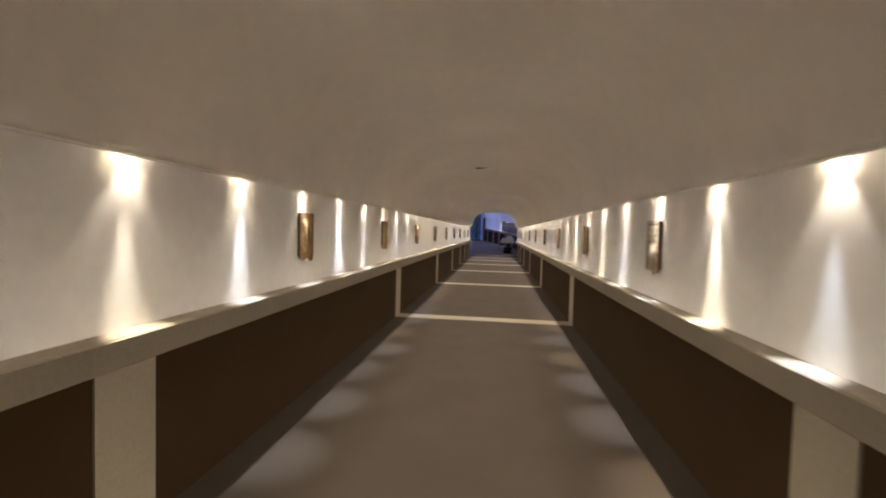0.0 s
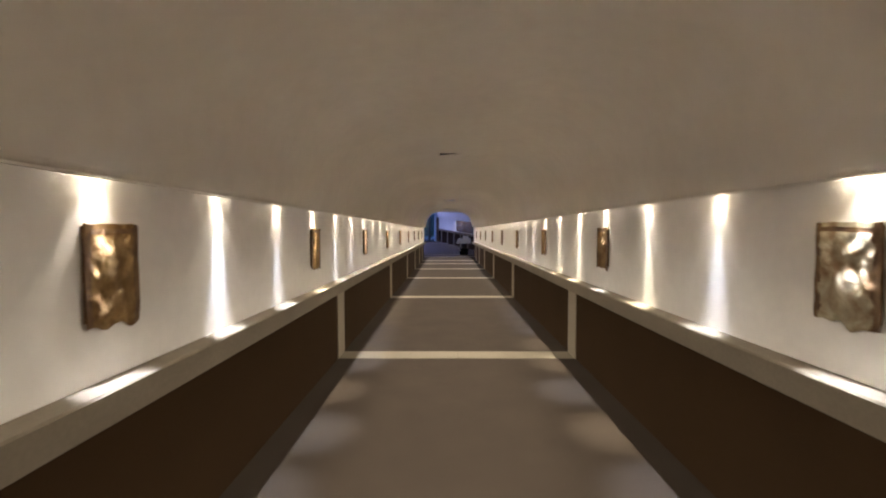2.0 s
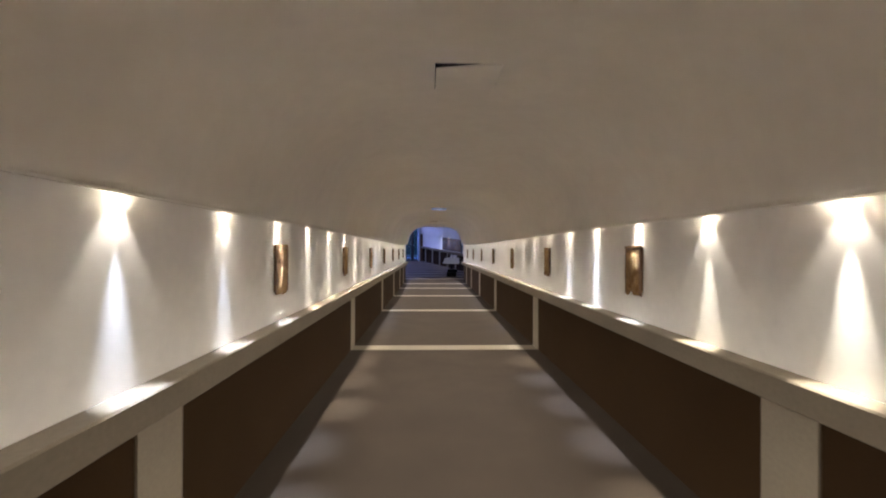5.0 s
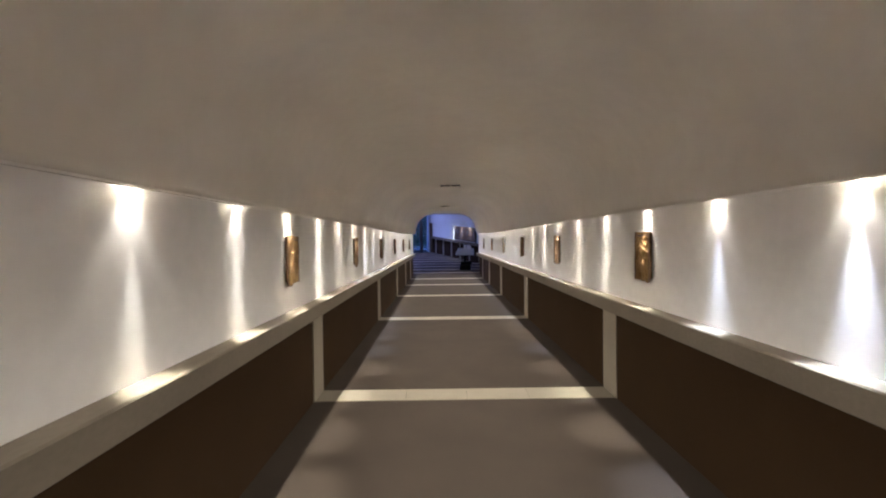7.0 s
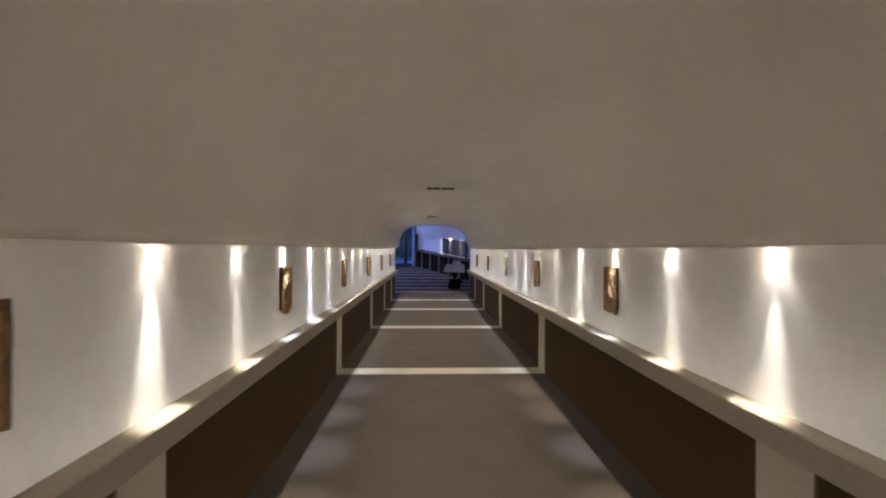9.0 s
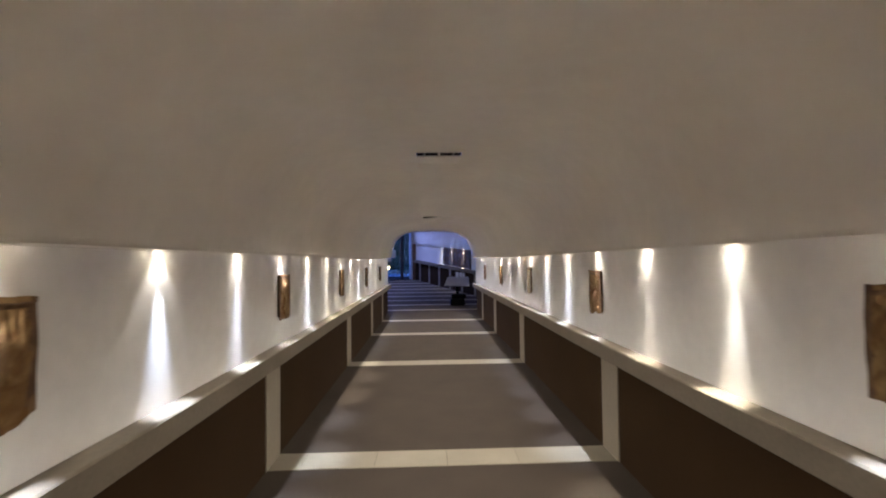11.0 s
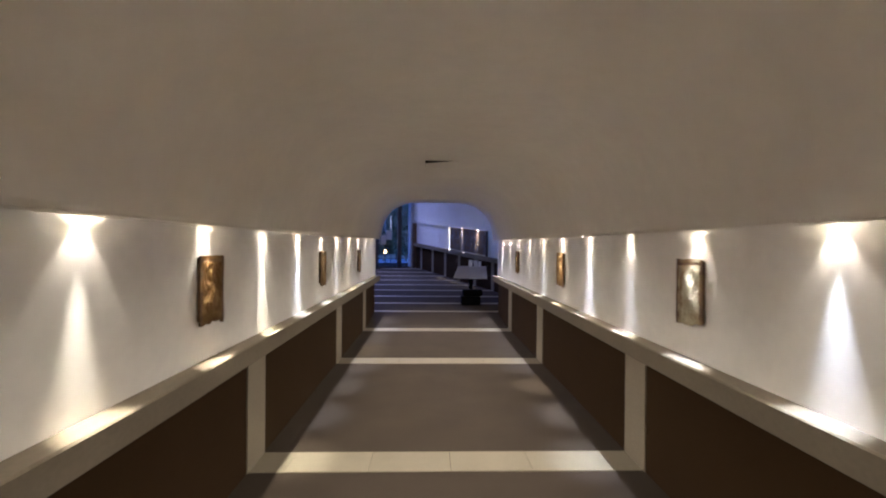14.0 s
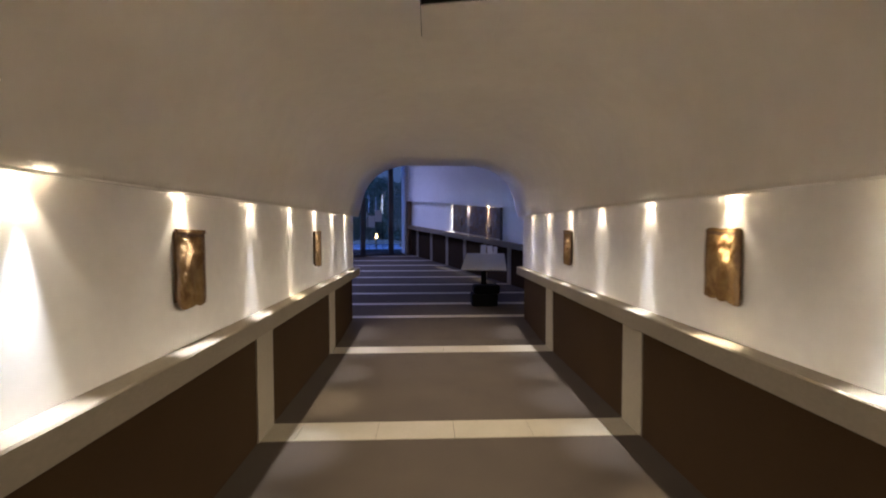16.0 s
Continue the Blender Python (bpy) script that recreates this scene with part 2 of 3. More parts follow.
# walls with niche, ledge, panels and posts
for side, sign in (("left", -1), ("right", 1)):
    bm = sweep([(sign * x, z) for x, z in ((X_DADO, -0.1), (X_DADO + 0.25, -0.1), (X_DADO + 0.25, 1.80), (X_WALL, 1.80), (X_WALL, 0.86), (X_DADO, 0.86))], STATIONS)
    w = new("wall_" + side, mesh_of("wall_" + side, bm, M_PLASTER))
    tagged(w, "white plastered corridor wall above a dark panelled dado", "wall", kind="structure")
    # soffit between the wall and the lip of the vault
    bm = sweep([(sign * x, z) for x, z in ((X_LIP + 0.003, Z_SOFFIT), (X_WALL + 0.02, Z_SOFFIT), (X_WALL + 0.02, Z_SOFFIT + 0.05), (X_LIP + 0.003, Z_SOFFIT + 0.05))], STATIONS, rising=True)
    s = new("trim_soffit_" + side, mesh_of("soffit", bm, M_PLASTER))
    tagged(s, "white plaster soffit that holds the row of spotlights", "trim", kind="structure")
    bm = sweep([(sign * x, z) for x, z in ((X_LIP - 0.006, Z_LIP - 0.006), (X_LIP + 0.006, Z_LIP - 0.006), (X_LIP + 0.006, Z_LIP + 0.003), (X_LIP - 0.006, Z_LIP + 0.003))], STATIONS, rising=True)
    s = new("trim_bead_" + side, mesh_of("bead", bm, M_PLASTER))
    tagged(s, "thin white bead along the lower lip of the vault", "trim", kind="structure")
    prof = [(X_NOSE + 0.006, Z_LEDGE), (X_NOSE, Z_LEDGE + 0.006), (X_NOSE, Z_LEDGE_TOP - 0.008), (X_NOSE + 0.008, Z_LEDGE_TOP), (X_WALL - 0.002, Z_LEDGE_TOP + 0.004), (X_WALL - 0.002, 0.858), (X_DADO - 0.002, 0.858), (X_DADO - 0.002, Z_LEDGE)]
    bm = sweep([(sign * x, z) for x, z in prof], STATIONS)
    s = new("trim_ledge_" + side, mesh_of("ledge", bm, M_LEDGE))
    tagged(s, "beige stone ledge running along the corridor wall", "ledge", kind="structure")
    # posts and the dark panels between them
    edges = [Y_START] + [v for p in POSTS for v in (p, p + POST_W)] + [Y_END]
    for k in range(0, len(edges), 2):
        a, b = edges[k] + 0.002, edges[k + 1] - 0.002
        sts = [a, b]
        bm = sweep([(sign * x, z) for x, z in ((X_PANEL, 0.0), (X_DADO - 0.001, 0.0), (X_DADO - 0.001, Z_LEDGE), (X_PANEL, Z_LEDGE))], sts)
        part("panel", bm, M_PANEL, w)
    for p in POSTS:
        bm = sweep([(sign * x, z) for x, z in ((X_POST, 0.0), (X_DADO - 0.001, 0.0), (X_DADO - 0.001, Z_LEDGE), (X_POST, Z_LEDGE))], [p, p + POST_W])
        part("post", bm, M_POST, w)

# unseen wall, added behind the start to close the corridor off
bm = box(-2.0, 2.0, Y_START - 0.25, Y_START, -0.1, 3.0)
back = new("wall_back", mesh_of("wall_back", bm, M_PLASTER))
tagged(back, "plain white wall added out of view to close the corridor", "wall", kind="structure")

# ---- hall beyond the vault ----
WALL_A, WALL_B = Vector((2.86, 25.55)), Vector((-0.74, 32.5))
along = (WALL_B - WALL_A)
HALL_LEN = along.length
along.normalize()
HALL_H = 4.2
HALL_SLOPE = (lift(WALL_B.y) - lift(WALL_A.y)) / HALL_LEN


def hall_bar(s0, s1, d0, d1, z0, z1):
    """A bar along the hall's slanting wall: s along it, d into the wall (positive), z above the sloping floor."""
    bm = bmesh.new()
    vs = []
    for s in (s0, s1):
        for d in (d0, d1):
            for z in (z0, z1):
                q = WALL_A + along * s + Vector((along.y, -along.x)) * d
                vs.append(bm.verts.new((q.x, q.y, lift(Y_END) + HALL_SLOPE * s + z)))
    for q in ((0, 1, 3, 2), (4, 6, 7, 5), (0, 4, 5, 1), (2, 3, 7, 6), (0, 2, 6, 4), (1, 5, 7, 3)):
        bm.faces.new([vs[i] for i in q])
    bmesh.ops.recalc_face_normals(bm, faces=bm.faces[:])
    return bm


hall_wall = new("wall_hall", mesh_of("wall_hall", hall_bar(0, HALL_LEN, 0.02, 0.27, -0.2, HALL_H), M_PLASTER))
tagged(hall_wall, "white plastered hall wall in blue dusk light above a panelled dado", "wall", kind="structure")
s = new("trim_hall_upper", mesh_of("hall_upper", hall_bar(0, HALL_LEN, -0.06, 0.018, 1.66, HALL_H), M_PLASTER))
tagged(s, "white upper wall face standing out above the niche", "wall", kind="structure")
s = new("trim_hall_ledge", mesh_of("hall_ledge", hall_bar(0, HALL_LEN, -0.10, 0.018, 0.80, 0.92), M_LEDGE))
tagged(s, "beige stone ledge along the hall wall", "ledge", kind="structure")

# the hall's other walls, roof and the vault's end wall
def plain(name, bm, mat, label):
    ob = new(name, mesh_of(name, bm, mat))
    tagged(ob, label, "wall", kind="structure")
    return ob


plain("wall_hall_west", box(-4.65, -4.4, Y_END, 33.6, 0, 5.2), M_PLASTER, "plain white plastered wall of the hall")
plain("wall_hall_south_west", box(-4.4, -1.63, Y_END - 0.2, Y_END, 0, 5.2), M_PLASTER, "plain white plastered wall beside the vault")
plain("wall_hall_south_east", box(1.63, 3.4, Y_END - 0.2, Y_END, 0, 5.2), M_PLASTER, "plain white plastered wall beside the vault")
plain("wall_hall_south", box(-1.63, 1.63, Y_END - 0.2, Y_END - 0.04, 2.60, 5.2), M_PLASTER, "plain white plastered wall above the vault")
plain("ceiling_hall", box(-4.65, 3.6, Y_END - 0.2, 34.0, 5.2, 5.4), M_PLASTER, "plain white hall ceiling")

# panels and posts of the hall wall, a post every 0.9 m along the slant
HALL_POST, POST_S = 0.9, 0.02
n_posts = int((HALL_LEN - POST_S) / HALL_POST) + 1
cuts = [0.0] + [v for k in range(n_posts) for v in (POST_S + k * HALL_POST, POST_S + k * HALL_POST + 0.13)] + [HALL_LEN]
for k in range(0, len(cuts) - 1, 2):
    if cuts[k + 1] - cuts[k] > 0.02:
        part("panel", hall_bar(cuts[k] + 0.002, cuts[k + 1] - 0.002, 0.008, 0.018, 0, 0.80), M_PANEL, hall_wall)
for k in range(n_posts):
    s = POST_S + k * HALL_POST
    part("post", hall_bar(s, min(s + 0.13, HALL_LEN), 0.0, 0.018, 0, 0.80), M_POST, hall_wall)
part("post", hall_bar(HALL_LEN - 0.10, HALL_LEN + 0.02, -0.11, 0.018, 0, 1.66), M_WOOD, hall_wall, "brown wooden end post")

# dark picture in the hall niche
picture = new("relief_picture", None)
tagged(picture, "large dark relief picture lit by three spotlights in the niche", "picture")
S0 = (Vector((1.46, 28.27)) - WALL_A).dot(along)
S1 = (Vector((0.515, 30.09)) - WALL_A).dot(along)
part("panel", hall_bar(S0, S1, -0.03, 0.016, 0.95, 1.64), M_PICTURE, picture)
part("frame", hall_bar(S0 - 0.03, S0, -0.045, 0.016, 0.93, 1.65), M_FRAME, picture)
rng = random.Random(5)
for k in range(9):
    a = S0 + (S1 - S0) * (k + 0.2 + 0.3 * rng.random()) / 9.5
    z = 1.02 + 0.4 * rng.random()
    part("relief", hall_bar(a, a + 0.07 + 0.08 * rng.random(), -0.042 - 0.012 * rng.random(), -0.029, z, z + 0.12 + 0.1 * rng.random()), M_PICTURE, picture)

# glass doors towards the dusk
DOOR_A, DOOR_B = Vector((-0.80, 32.53)), Vector((-3.35, 31.45))
dd = (DOOR_B - DOOR_A)
DOOR_LEN = dd.length
dd.normalize()
dn = Vector((-dd.y, dd.x))
if dn.y < 0:
    dn = -dn
DOOR_Z = lift(32.2) - 0.03


def door_bar(s0, s1, d0, d1, z0, z1, bevel=0):
    bm = bmesh.new()
    vs = []
    for s in (s0, s1):
        for d in (d0, d1):
            for z in (z0, z1):
                q = DOOR_A + dd * s + dn * d
                vs.append(bm.verts.new((q.x, q.y, DOOR_Z + z)))
    for q in ((0, 1, 3, 2), (4, 6, 7, 5), (0, 4, 5, 1), (2, 3, 7, 6), (0, 2, 6, 4), (1, 5, 7, 3)):
        bm.faces.new([vs[i] for i in q])
    bmesh.ops.recalc_face_normals(bm, faces=bm.faces[:])
    return bm


doors = new("door_1", None)
tagged(doors, "tall dark framed glass doors with paper notices, dusk outside", "glass door", kind="structure")
MULLIONS = (0.56, 1.45, 2.30)
part("jamb", door_bar(-0.02, 0.12, -0.05, 0.25, 0, 4.2), M_WHITE, doors, "white painted door reveal")
for s in MULLIONS:
    part("mullion", door_bar(s - 0.07, s + 0.07, -0.03, 0.06, 0, 4.2), M_FRAME, doors)
prev = 0.12
for s in MULLIONS + (DOOR_LEN,):
    a, b = prev, s - 0.07
    part("bottom_rail", door_bar(a, b, -0.02, 0.05, 0, 0.07), M_FRAME, doors)
    g = part("pane", door_bar(a, b, 0.012, 0.020, 0.07, 4.2), M_GLASS, doors)
    g.visible_shadow = False
    prev = s + 0.07
part("handle", door_bar(MULLIONS[1] - 0.12, MULLIONS[1] - 0.09, -0.09, -0.06, 0.9, 1.35), M_STEEL, doors, "steel pull handle")
for s0, s1, z0, z1 in ((1.08, 1.28, 0.90, 1.25), (0.86, 1.07, 1.07, 1.42)):
    note = new("paper_notice", mesh_of("paper_notice", door_bar(s0, s1, -0.004, 0.010, z0, z1), M_PAPER))
    tagged(note, "white paper notice stuck on the glass door", "notice", group="notices on the glass door")
plain("wall_hall_north", box(-4.65, -3.3, 31.3, 31.5, 0, 5.2), M_PLASTER, "plain white wall beside the glass doors")
plain("wall_hall_lintel", door_bar(-0.2, DOOR_LEN + 0.2, -0.05, 0.2, 4.2, 5.0), M_PLASTER, "plain white wall above the glass doors")
q = DOOR_A + dd * (DOOR_LEN / 2) + dn * 0.5
q += dd * 0.5 - dn * 0.42
dusk.matrix_world = look((q.x, q.y, DOOR_Z + 3.55), (q.x - dn.x * 3 + 0.2, q.y - dn.y * 3, DOOR_Z - 1.0))

# outside: ground, terrace, shrubs, lantern and tall light tubes
bm = bmesh.new()
v = [bm.verts.new(c) for c in ((-400, -400, -0.4), (400, -400, -0.4), (400, 400, -0.4), (-400, 400, -0.4))]
bm.faces.new(v)
ground = new("ground", mesh_of("ground", bm, material("dark_ground", (0.06, 0.07, 0.05), 0.9, fine=(3, 0.2), coarse=(0.3, 0.2))))
tagged(ground, "dark ground stretching to the horizon at dusk", "ground", kind="structure")
terr = new("pavement", mesh_of("pavement", box(-12, 4, 33.0, 46, 0.2, DOOR_Z - 0.02), M_TERRACE))
tagged(terr, "pale paved terrace outside the glass doors at dusk", "terrace", kind="structure")


bm = bmesh.new()
v = [bm.verts.new(c) for c in ((-90, 90, -2), (90, 90, -2), (90, 90, 45), (-90, 90, 45))]
bm.faces.new(v)
backdrop = new("backdrop", mesh_of("backdrop", bm, glowing("dusk_blue", (0.07, 0.14, 0.40), 0.022, 0.0)))
tagged(backdrop, "deep blue dusk sky in the distance", "sky", kind="structure")


def shrub(x, y, z, h, w, seed):
    r = random.Random(seed)
    root = new("shrub", None)
    root.location = (x, y, z)
    tagged(root, "dark leafy shrub on the terrace behind the glass", "shrub", group="shrubs on the terrace")
    part("trunk", tube(0.05, 0.02, 0, h * 0.5, 8), M_WOOD, root)
    bm = bmesh.new()
    for _ in range(3000):
        a, u = r.random() * 6.283, r.random()
        rad = w * math.sqrt(r.random()) * (0.55 + 0.45 * math.sin(math.pi * u))
        c = Vector((rad * math.cos(a), rad * math.sin(a), h * (0.12 + 0.88 * u) + 0.1 * r.uniform(-1, 1)))
        e = Euler((r.random() * 6, r.random() * 6, r.random() * 6)).to_matrix()
        l = 0.07 + 0.06 * r.random()
        p = [c + e @ Vector(k) * l for k in ((0, -1, 0), (0.4, 0, 0.1), (0, 1, 0), (-0.4, 0, 0.1))]
        bm.faces.new([bm.verts.new(k) for k in p])
    part("crown", bm, M_LEAF, root)


for k, (x, y, h, w) in enumerate(((-1.6, 41.5, 3.3, 1.1), (-3.0, 42.5, 3.7, 1.2), (-4.6, 42, 3.4, 1.2), (-0.4, 42.5, 3.6, 1.0), (-6.2, 41.5, 3.8, 1.3), (0.8, 42.5, 3.4, 1.1), (-2.3, 43.5, 3.5, 1.2), (-3.8, 43.5, 3.6, 1.2))):
    shrub(x, y, DOOR_Z - 0.02, h, w, k)

lantern = new("lantern", None)
lantern.location = (-2.43, 38.0, DOOR_Z - 0.02)
tagged(lantern, "small lit lantern standing on the terrace", "lantern")
part("base", tube(0.10, 0.09, 0, 0.04, 16), M_BLACK, lantern)
part("glow", tube(0.046, 0.036, 0.50, 0.68, 14), M_LANTERN, lantern, "warm glowing lantern glass", True)
part("stem", tube(0.015, 0.015, 0.04, 0.50, 8), M_BLACK, lantern)
part("cap", tube(0.07, 0.02, 0.68, 0.73, 14), M_BLACK, lantern)
for k, (x, y, h) in enumerate(((-2.09, 37.2, 2.33), (-2.40, 37.6, 2.3), (-2.70, 37.6, 2.35))):
    post = new("light_tube", None)
    post.location = (x, y, DOOR_Z - 0.02)
    tagged(post, "slim white light tube standing on the terrace", "garden light", group="light tubes on the terrace")
    part("pole", tube(0.012, 0.012, 0, h - 0.75, 8), M_BLACK, post)
    part("tube", tube(0.010, 0.010, h - 0.75, h, 10), M_TUBE if k == 0 else M_WHITE, post)

# display stand in the hall
stand = new("display_stand", None)
stand.matrix_basis = pose(0.83, 26.42, lift(26.42) + 0.03, 0, 0, 0)
tagged(stand, "black pedestal stand with a tilted white board", "display stand")
part("base", box(-0.235, 0.225, -0.20, 0.20, -0.04, 0.17, 0.03, 3), M_BLACK, stand, smooth=False)
part("base_block", box(-0.19, 0.28, -0.12, 0.22, 0.17, 0.32, 0.04, 3), M_BLACK, stand)
part("column", box(-0.045, 0.045, -0.01, 0.08, 0.33, 0.72, 0.008), M_BLACK, stand)
bm = bmesh.new()
low = [(-0.43, -0.22, 0.615), (0.37, -0.22, 0.60)]
high = [(-0.30, 0.12, 0.88), (0.385, 0.12, 0.875)]
quad = [low[0], low[1], high[1], high[0]]
top = [bm.verts.new(c) for c in quad]
bot = [bm.verts.new((c[0], c[1] + 0.012, c[2] - 0.016)) for c in quad]
bm.faces.new(top)
bm.faces.new(list(reversed(bot)))
for i in range(4):
    bm.faces.new((top[i], bot[i], bot[(i + 1) % 4], top[(i + 1) % 4]))
bmesh.ops.recalc_face_normals(bm, faces=bm.faces[:])
part("board", bm, M_BOARD, stand, "tilted white board")
part("bracket", box(-0.10, 0.10, -0.05, 0.08, 0.69, 0.715), M_BLACK, stand)
for k, (x, w, h, tilt) in enumerate(((0.00, 0.10, 0.16, 10), (0.13, 0.10, 0.15, -14), (0.22, 0.07, 0.13, 8))):
    leaflet = new("leaflet", mesh_of("leaflet", box(-w / 2, w / 2, -0.004, 0.004, 0, h), M_PAPER))
    leaflet.matrix_basis = pose(0.83 + x, 26.42 + 0.105, lift(26.42) + 0.898, -8, tilt * 0.4, tilt)
    tagged(leaflet, "pale folded leaflet standing on the white board", "leaflet", group="leaflets on the display stand")

# ---- niche spotlights ----
first = new("recessed_spotlight", None)
part("ring", tube(0.016, 0.016, 0.0, 0.012, 18), M_STEEL, first, "satin steel ring")
part("lens", tube(0.012, 0.012, -0.004, 0.0, 14), M_LENS, first, "glowing lens")
tagged(first, "small recessed spotlight in the niche soffit", "spotlight", group="niche spotlights")
lamp_rng = random.Random(11)
beams_of = []
for k in range(5):
    warm = (1.0, 0.93 - 0.01 * (k % 3), 0.85 - 0.03 * (k % 3))
    cool = (0.72, 0.81, 1.0) if k not in (2, 4) else (0.97, 0.92, 0.80)
    beams = []
    # the third, wide beam is a fill added to brighten opposite wall and vault
    for name, energy, colour, size, blend, radius in (("niche_beam", SPOT_CORE, cool, 30.5, 1.0, 0.006),
                                                      ("niche_halo", SPOT_HALO, warm, 76, 0.5, 0.005),
                                                      ("niche_fill", SPOT_WIDE, warm, 104, 0.8, 0.014)):
        lamp_data = bpy.data.lights.new(name, "SPOT")
        lamp_data.energy, lamp_data.color, lamp_data.spot_size = energy, colour, radians(size)
        lamp_data.spot_blend, lamp_data.shadow_soft_size = blend, radius
        beams.append(lamp_data)
    beams_of.append(beams)
X_LAMP = 1.306


def spotlight(x, y, z, toward, shared, spill=True):
    """A spotlight at this place; toward: the unit vector to the wall behind it."""
    ob = first if shared == 0 else copy_thing(first, pose(x, y, z))
    if shared == 0:
        ob.matrix_basis = pose(x, y, z)
    k = lamp_rng.randrange(5)
    aim = lamp_rng.choice((-0.12, -0.105, -0.09, -0.08, -0.065)) if spill else -0.03
    for data, lean, drop in list(zip(beams_of[k], (aim, -0.02, -1.25), (0.018, 0.018, 0.034)))[:3 if spill else 2]:
        lamp = new(data.name, data)
        e = Vector((x, y, z - drop))
        lamp.matrix_world = look(e, e + Vector((toward[0] * lean + 0.02 * lamp_rng.uniform(-1, 1), toward[1] * lean + 0.02 * lamp_rng.uniform(-1, 1), -1)))


made = 0
for k in range(-6, 27):
    y = LAMP_Y0 + LAMP_STEP * k
    for sign in (-1, 1):
        spotlight(sign * X_LAMP, y, Z_SOFFIT + rise(y) - 0.004, (sign, 0), made)
        made += 1
into = Vector((along.y, -along.x))
for x, y in ((0.469, 30.18), (0.866, 29.41), (1.255, 28.66)):
    q = Vector((x, y)) - into * 0.045
    s = (q - WALL_A).dot(along)
    spotlight(q.x, q.y, lift(Y_END) + HALL_SLOPE * s + 1.655, into, made, False)

# ---- ceiling hatches ----
for hy, kind in HATCHES:
    hatch = new("ceiling_hatch", None)
    hatch.location = ((HX0 + HX1) / 2, hy, 2.445)
    w, d = (HX1 - HX0) / 2 - 0.004, 0.392
    if kind == "dropped":
        drop = (-0.034, -0.034, 0.002, 0.002)
    else:
        drop = (-0.034, 0.001, 0.002, -0.004)
    tagged(hatch, "white ceiling hatch hanging slightly open" if kind == "tilted" else "white ceiling hatch with its edge dropped open", "ceiling hatch", group="ceiling hatches")
    bm = bmesh.new()
    cs = [(-w, 0.004), (w, 0.004), (w, d), (-w, d)]
    lo = [bm.verts.new((x, y, z)) for (x, y), z in zip(cs, drop)]
    hi = [bm.verts.new((x, y, z + 0.012)) for (x, y), z in zip(cs, drop)]
    bm.faces.new(lo)
    bm.faces.new(list(reversed(hi)))
    for i in range(4):
        bm.faces.new((lo[i], hi[i], hi[(i + 1) % 4], lo[(i + 1) % 4]))
    bmesh.ops.recalc_face_normals(bm, faces=bm.faces[:])
    part("panel", bm, M_VAULT, hatch)
    # recess box whose near-black colour stands for the shade above the hatch
    bm = box(-w - 0.004, w + 0.004, 0, 0.40, 0.021, 0.25)
    bmesh.ops.delete(bm, geom=[f for f in bm.faces if abs(f.calc_center_median().z - 0.021) < 1e-4], context="FACES_ONLY")
    part("void", bm, M_VOID_SHADE, hatch, "recess above the hatch, coloured near black for its shade")
    if kind == "dropped":
        for x in (-0.115, 0.0, 0.115):
            ww = 0.010 if x == 0 else 0.006
            part("clip", box(x - ww, x + ww, 0.0, 0.006, -0.026, 0.02), M_VAULT if x == 0 else M_STEEL, hatch)

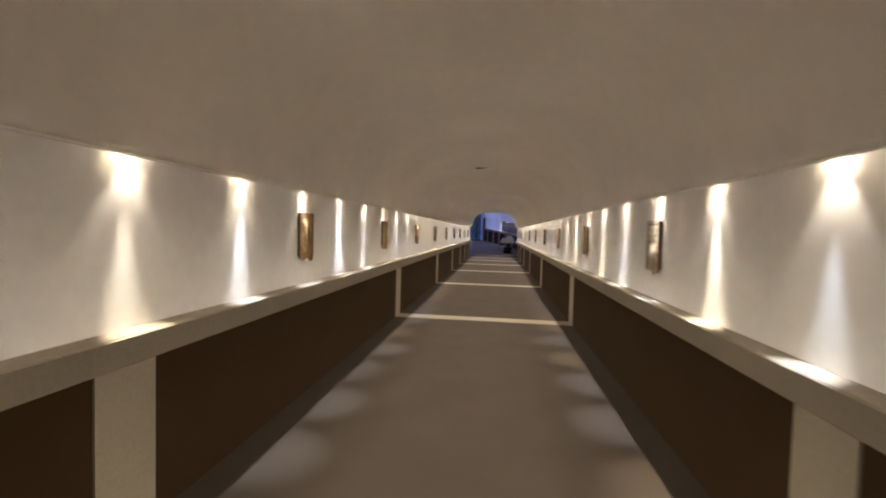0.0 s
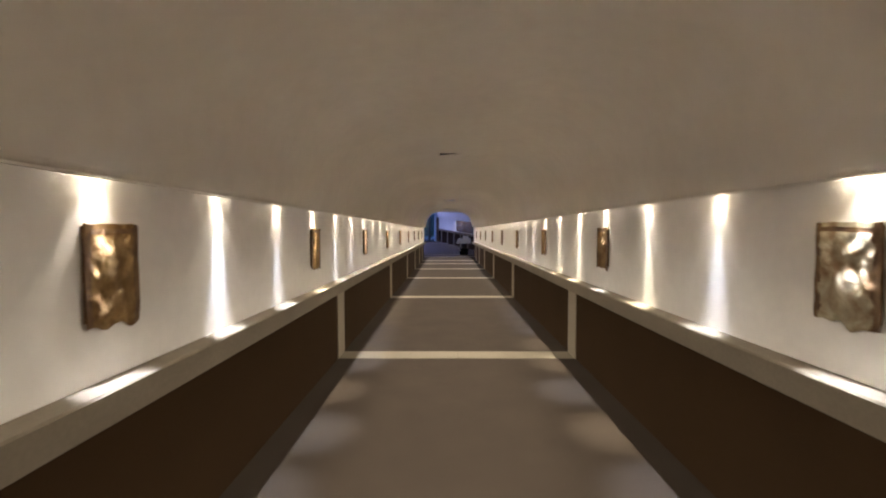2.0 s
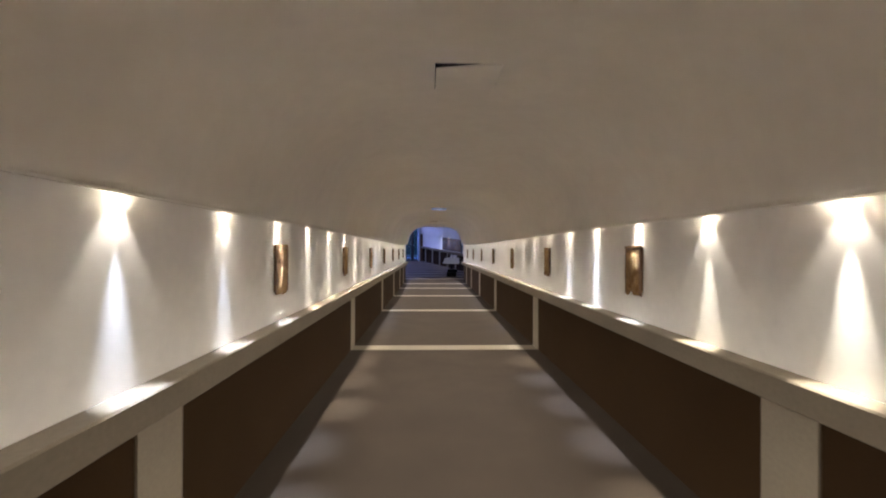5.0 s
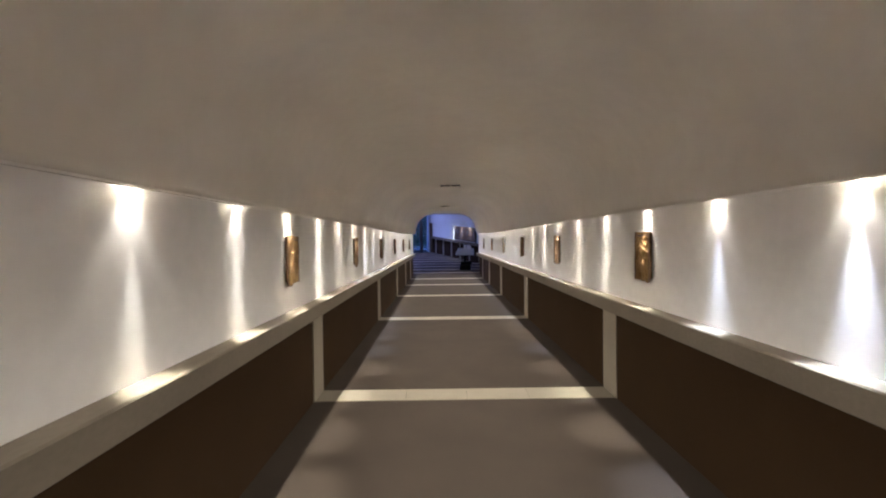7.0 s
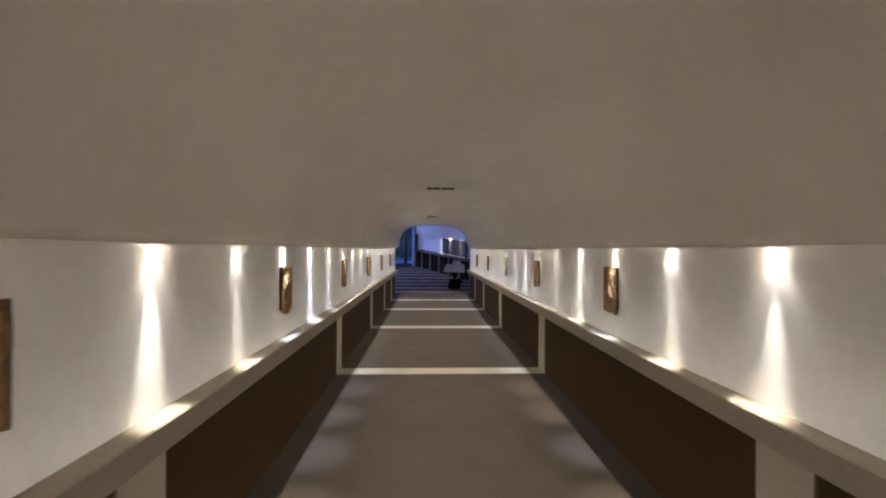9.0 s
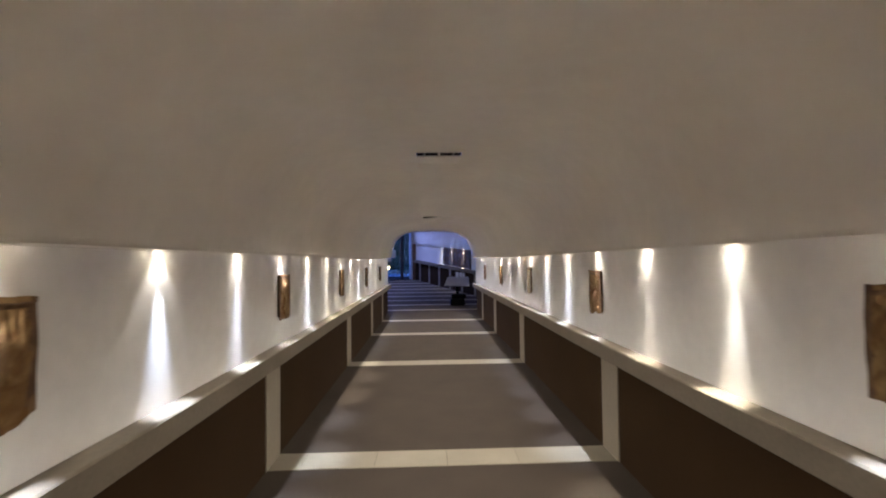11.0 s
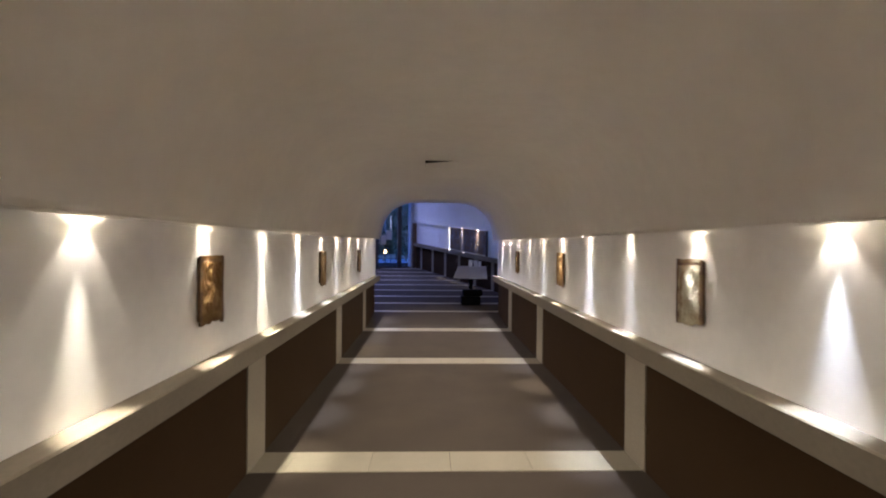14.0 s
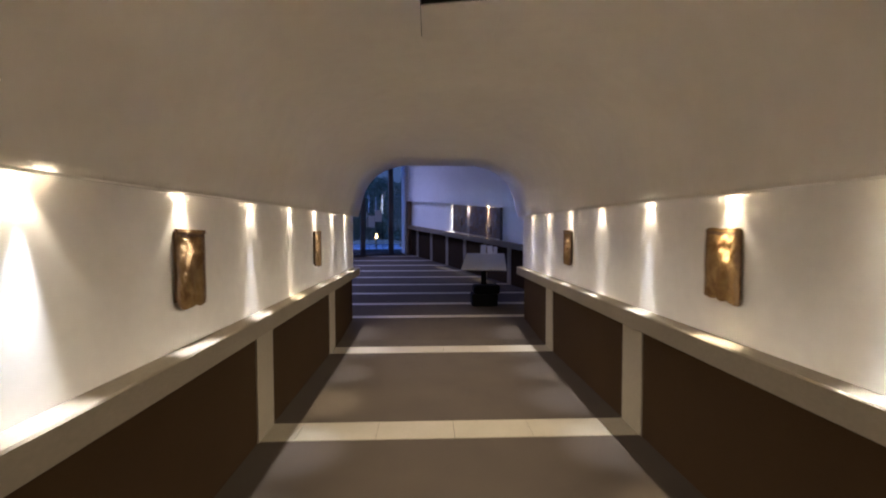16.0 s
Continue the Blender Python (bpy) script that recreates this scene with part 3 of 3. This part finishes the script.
# ---- relief plaques ----
def plaque_parts(root, seed, mat):
    """A fired relief tile: a slab with a raised, folded figure-like relief. Local x: along the wall, y: out of the wall, z: up."""
    r = random.Random(seed)
    W, H, NX, NZ = 0.252 + 0.015 * r.random(), 0.368, 48, 64
    off = Vector((r.uniform(-50, 50), r.uniform(-50, 50), r.uniform(-50, 50)))
    blobs = [(r.uniform(-0.25, 0.2), r.uniform(0.58, 0.80), 0.15, 0.14, 0.011)]
    blobs += [(r.uniform(-0.3, 0.3), r.uniform(0.12, 0.62), r.uniform(0.10, 0.26), r.uniform(0.10, 0.28), r.uniform(0.006, 0.013)) for _ in range(6)]
    lean, freq = r.uniform(-1, 1), r.uniform(7, 12)
    bm = bmesh.new()
    grid = []
    for j in range(NZ + 1):
        v = j / NZ
        row = []
        for i in range(NX + 1):
            u = 2 * i / NX - 1
            warp = noise.noise(Vector((u * 1.3, v * 2.2, 0)) + off)
            h = 0.014 + 0.003 * (u * u)
            for bx, bz, sx, sz, hh in blobs:
                q = ((u - bx) / (2.2 * sx)) ** 2 + ((v - bz) / sz) ** 2
                h += 0.6 * hh * math.exp(-q * 1.2)
            mask = max(0.0, 1 - (abs(u) / 0.92) ** 6) * max(0.0, min(1.0, (0.93 - v) / 0.06)) * min(1.0, v / 0.05)
            fold = math.sin(freq * (u * (0.8 + 0.4 * lean) + 1.6 * v * lean + 1.4 * warp) + 6 * noise.noise(Vector((u * 2, v * 3, 3)) + off))
            h += mask * 0.9 * (0.0030 * fold + 0.005 * (0.5 - abs(noise.noise(Vector((u * 4, v * 6, 4)) + off))) + 0.005 * noise.noise(Vector((u * 5, v * 6, 9)) + off) + 0.0035 * abs(noise.noise(Vector((u * 10, v * 14, 5)) + off)) + 0.002 * noise.noise(Vector((u * 22, v * 30, 7)) + off))
            if v > 0.94 and seed % 3 == 0:
                h += 0.005
            x = u * W / 2 * (1 + 0.05 * noise.noise(Vector((u, v * 4, 1)) + off) - 0.03 * abs(2 * v - 1) ** 6)
            z = (v - 0.5) * H + (1 - v) * 0.030 * noise.noise(Vector((u * 2.2, 0, 2)) + off) + v * 0.008 * noise.noise(Vector((u * 2, 5, 2)) + off)
            row.append(bm.verts.new((x, 0.005 + min(h, 0.030), z)))
        grid.append(row)
    for j in range(NZ):
        for i in range(NX):
            f = bm.faces.new((grid[j][i], grid[j][i + 1], grid[j + 1][i + 1], grid[j + 1][i]))
            edge = abs(2 * i / NX - 1) + 0.10 * noise.noise(Vector((i * 0.12, j * 0.16, 8)) + off)
            f.material_index = 1 if edge > 0.80 or 0.90 < j / NZ < 0.95 else 0
    rim = grid[0] + [grid[j][NX] for j in range(1, NZ + 1)] + grid[NZ][-2::-1] + [grid[j][0] for j in range(NZ - 1, 0, -1)]
    base = [bm.verts.new((v.co.x, 0.014, v.co.z)) for v in rim]
    for i in range(len(rim)):
        j = (i + 1) % len(rim)
        bm.faces.new((rim[j], rim[i], base[i], base[j])).material_index = 1
    bmesh.ops.recalc_face_normals(bm, faces=bm.faces[:])
    relief = part("relief", bm, mat, root, "raised and folded relief surface")
    relief.data.materials.append(M_UMBER)
    # slab behind the relief, a little smaller, with an uneven lower edge
    bm = bmesh.new()
    outline = [(-0.46 * W, -0.44 * H), (-0.2 * W, -0.43 * H), (0.1 * W, -0.44 * H), (0.46 * W, -0.43 * H), (0.46 * W, 0.475 * H), (-0.46 * W, 0.475 * H)]
    lo = [bm.verts.new((x, 0.0, z)) for x, z in outline]
    hi = [bm.verts.new((x, 0.0155, z)) for x, z in outline]
    bm.faces.new(lo)
    bm.faces.new(list(reversed(hi)))
    for i in range(6):
        bm.faces.new((lo[i], hi[i], hi[(i + 1) % 6], lo[(i + 1) % 6]))
    bmesh.ops.recalc_face_normals(bm, faces=bm.faces[:])
    part("slab", bm, M_UMBER, root)


for k in range(-1, 9):
    y = PLAQUE_Y0 + PLAQUE_STEP * k
    for sign in (-1, 1):
        pl = new("relief_plaque", None)
        pale = sign > 0 and k in (0, 6)
        plaque_parts(pl, 100 + 2 * k + (sign > 0), M_PALE if pale else M_BRONZE)
        pl.matrix_basis = pose(sign * (X_WALL - 0.0005), y, 1.306, 0, 0, 90 if sign > 0 else -90)
        tagged(pl, "pale beige and gold relief plaque on the white wall" if pale else "gilded brown terracotta relief plaque on the white wall", "plaque", group="relief plaques along the corridor")

# ---- pale bands across the floor, tile by tile ----
def band(y0, width, x0, x1, joints):
    cut = [x0] + [j for j in joints if x0 < j < x1] + [x1]
    for a, b in zip(cut, cut[1:]):
        bm = bmesh.new()
        vs = []
        for x in (a + 0.0015, b - 0.0015):
            for y in (y0, y0 + width):
                for z in (-0.02, 0.004):
                    vs.append(bm.verts.new((x, y, lift(y) + z)))
        for q in ((0, 1, 3, 2), (4, 6, 7, 5), (0, 4, 5, 1), (2, 3, 7, 6), (0, 2, 6, 4), (1, 5, 7, 3)):
            bm.faces.new([vs[i] for i in q])
        bmesh.ops.recalc_face_normals(bm, faces=bm.faces[:])
        part("band_tile", bm, M_BAND, floor)


for p in BANDS:
    band(p, BAND_W, -X_POST + 0.002, X_POST - 0.002, (-1.12, -0.55, 0.02, 0.59, 1.16))
y = 25.63
while y < 32.3:
    xe = 2.86 - (y - 25.55) * 3.6 / 6.95
    band(y, 0.12, -4.35 if y < 31.2 else -2.2, xe, (-3.4, -2.2, -1.0, 0.2, 1.4))
    y += 0.79
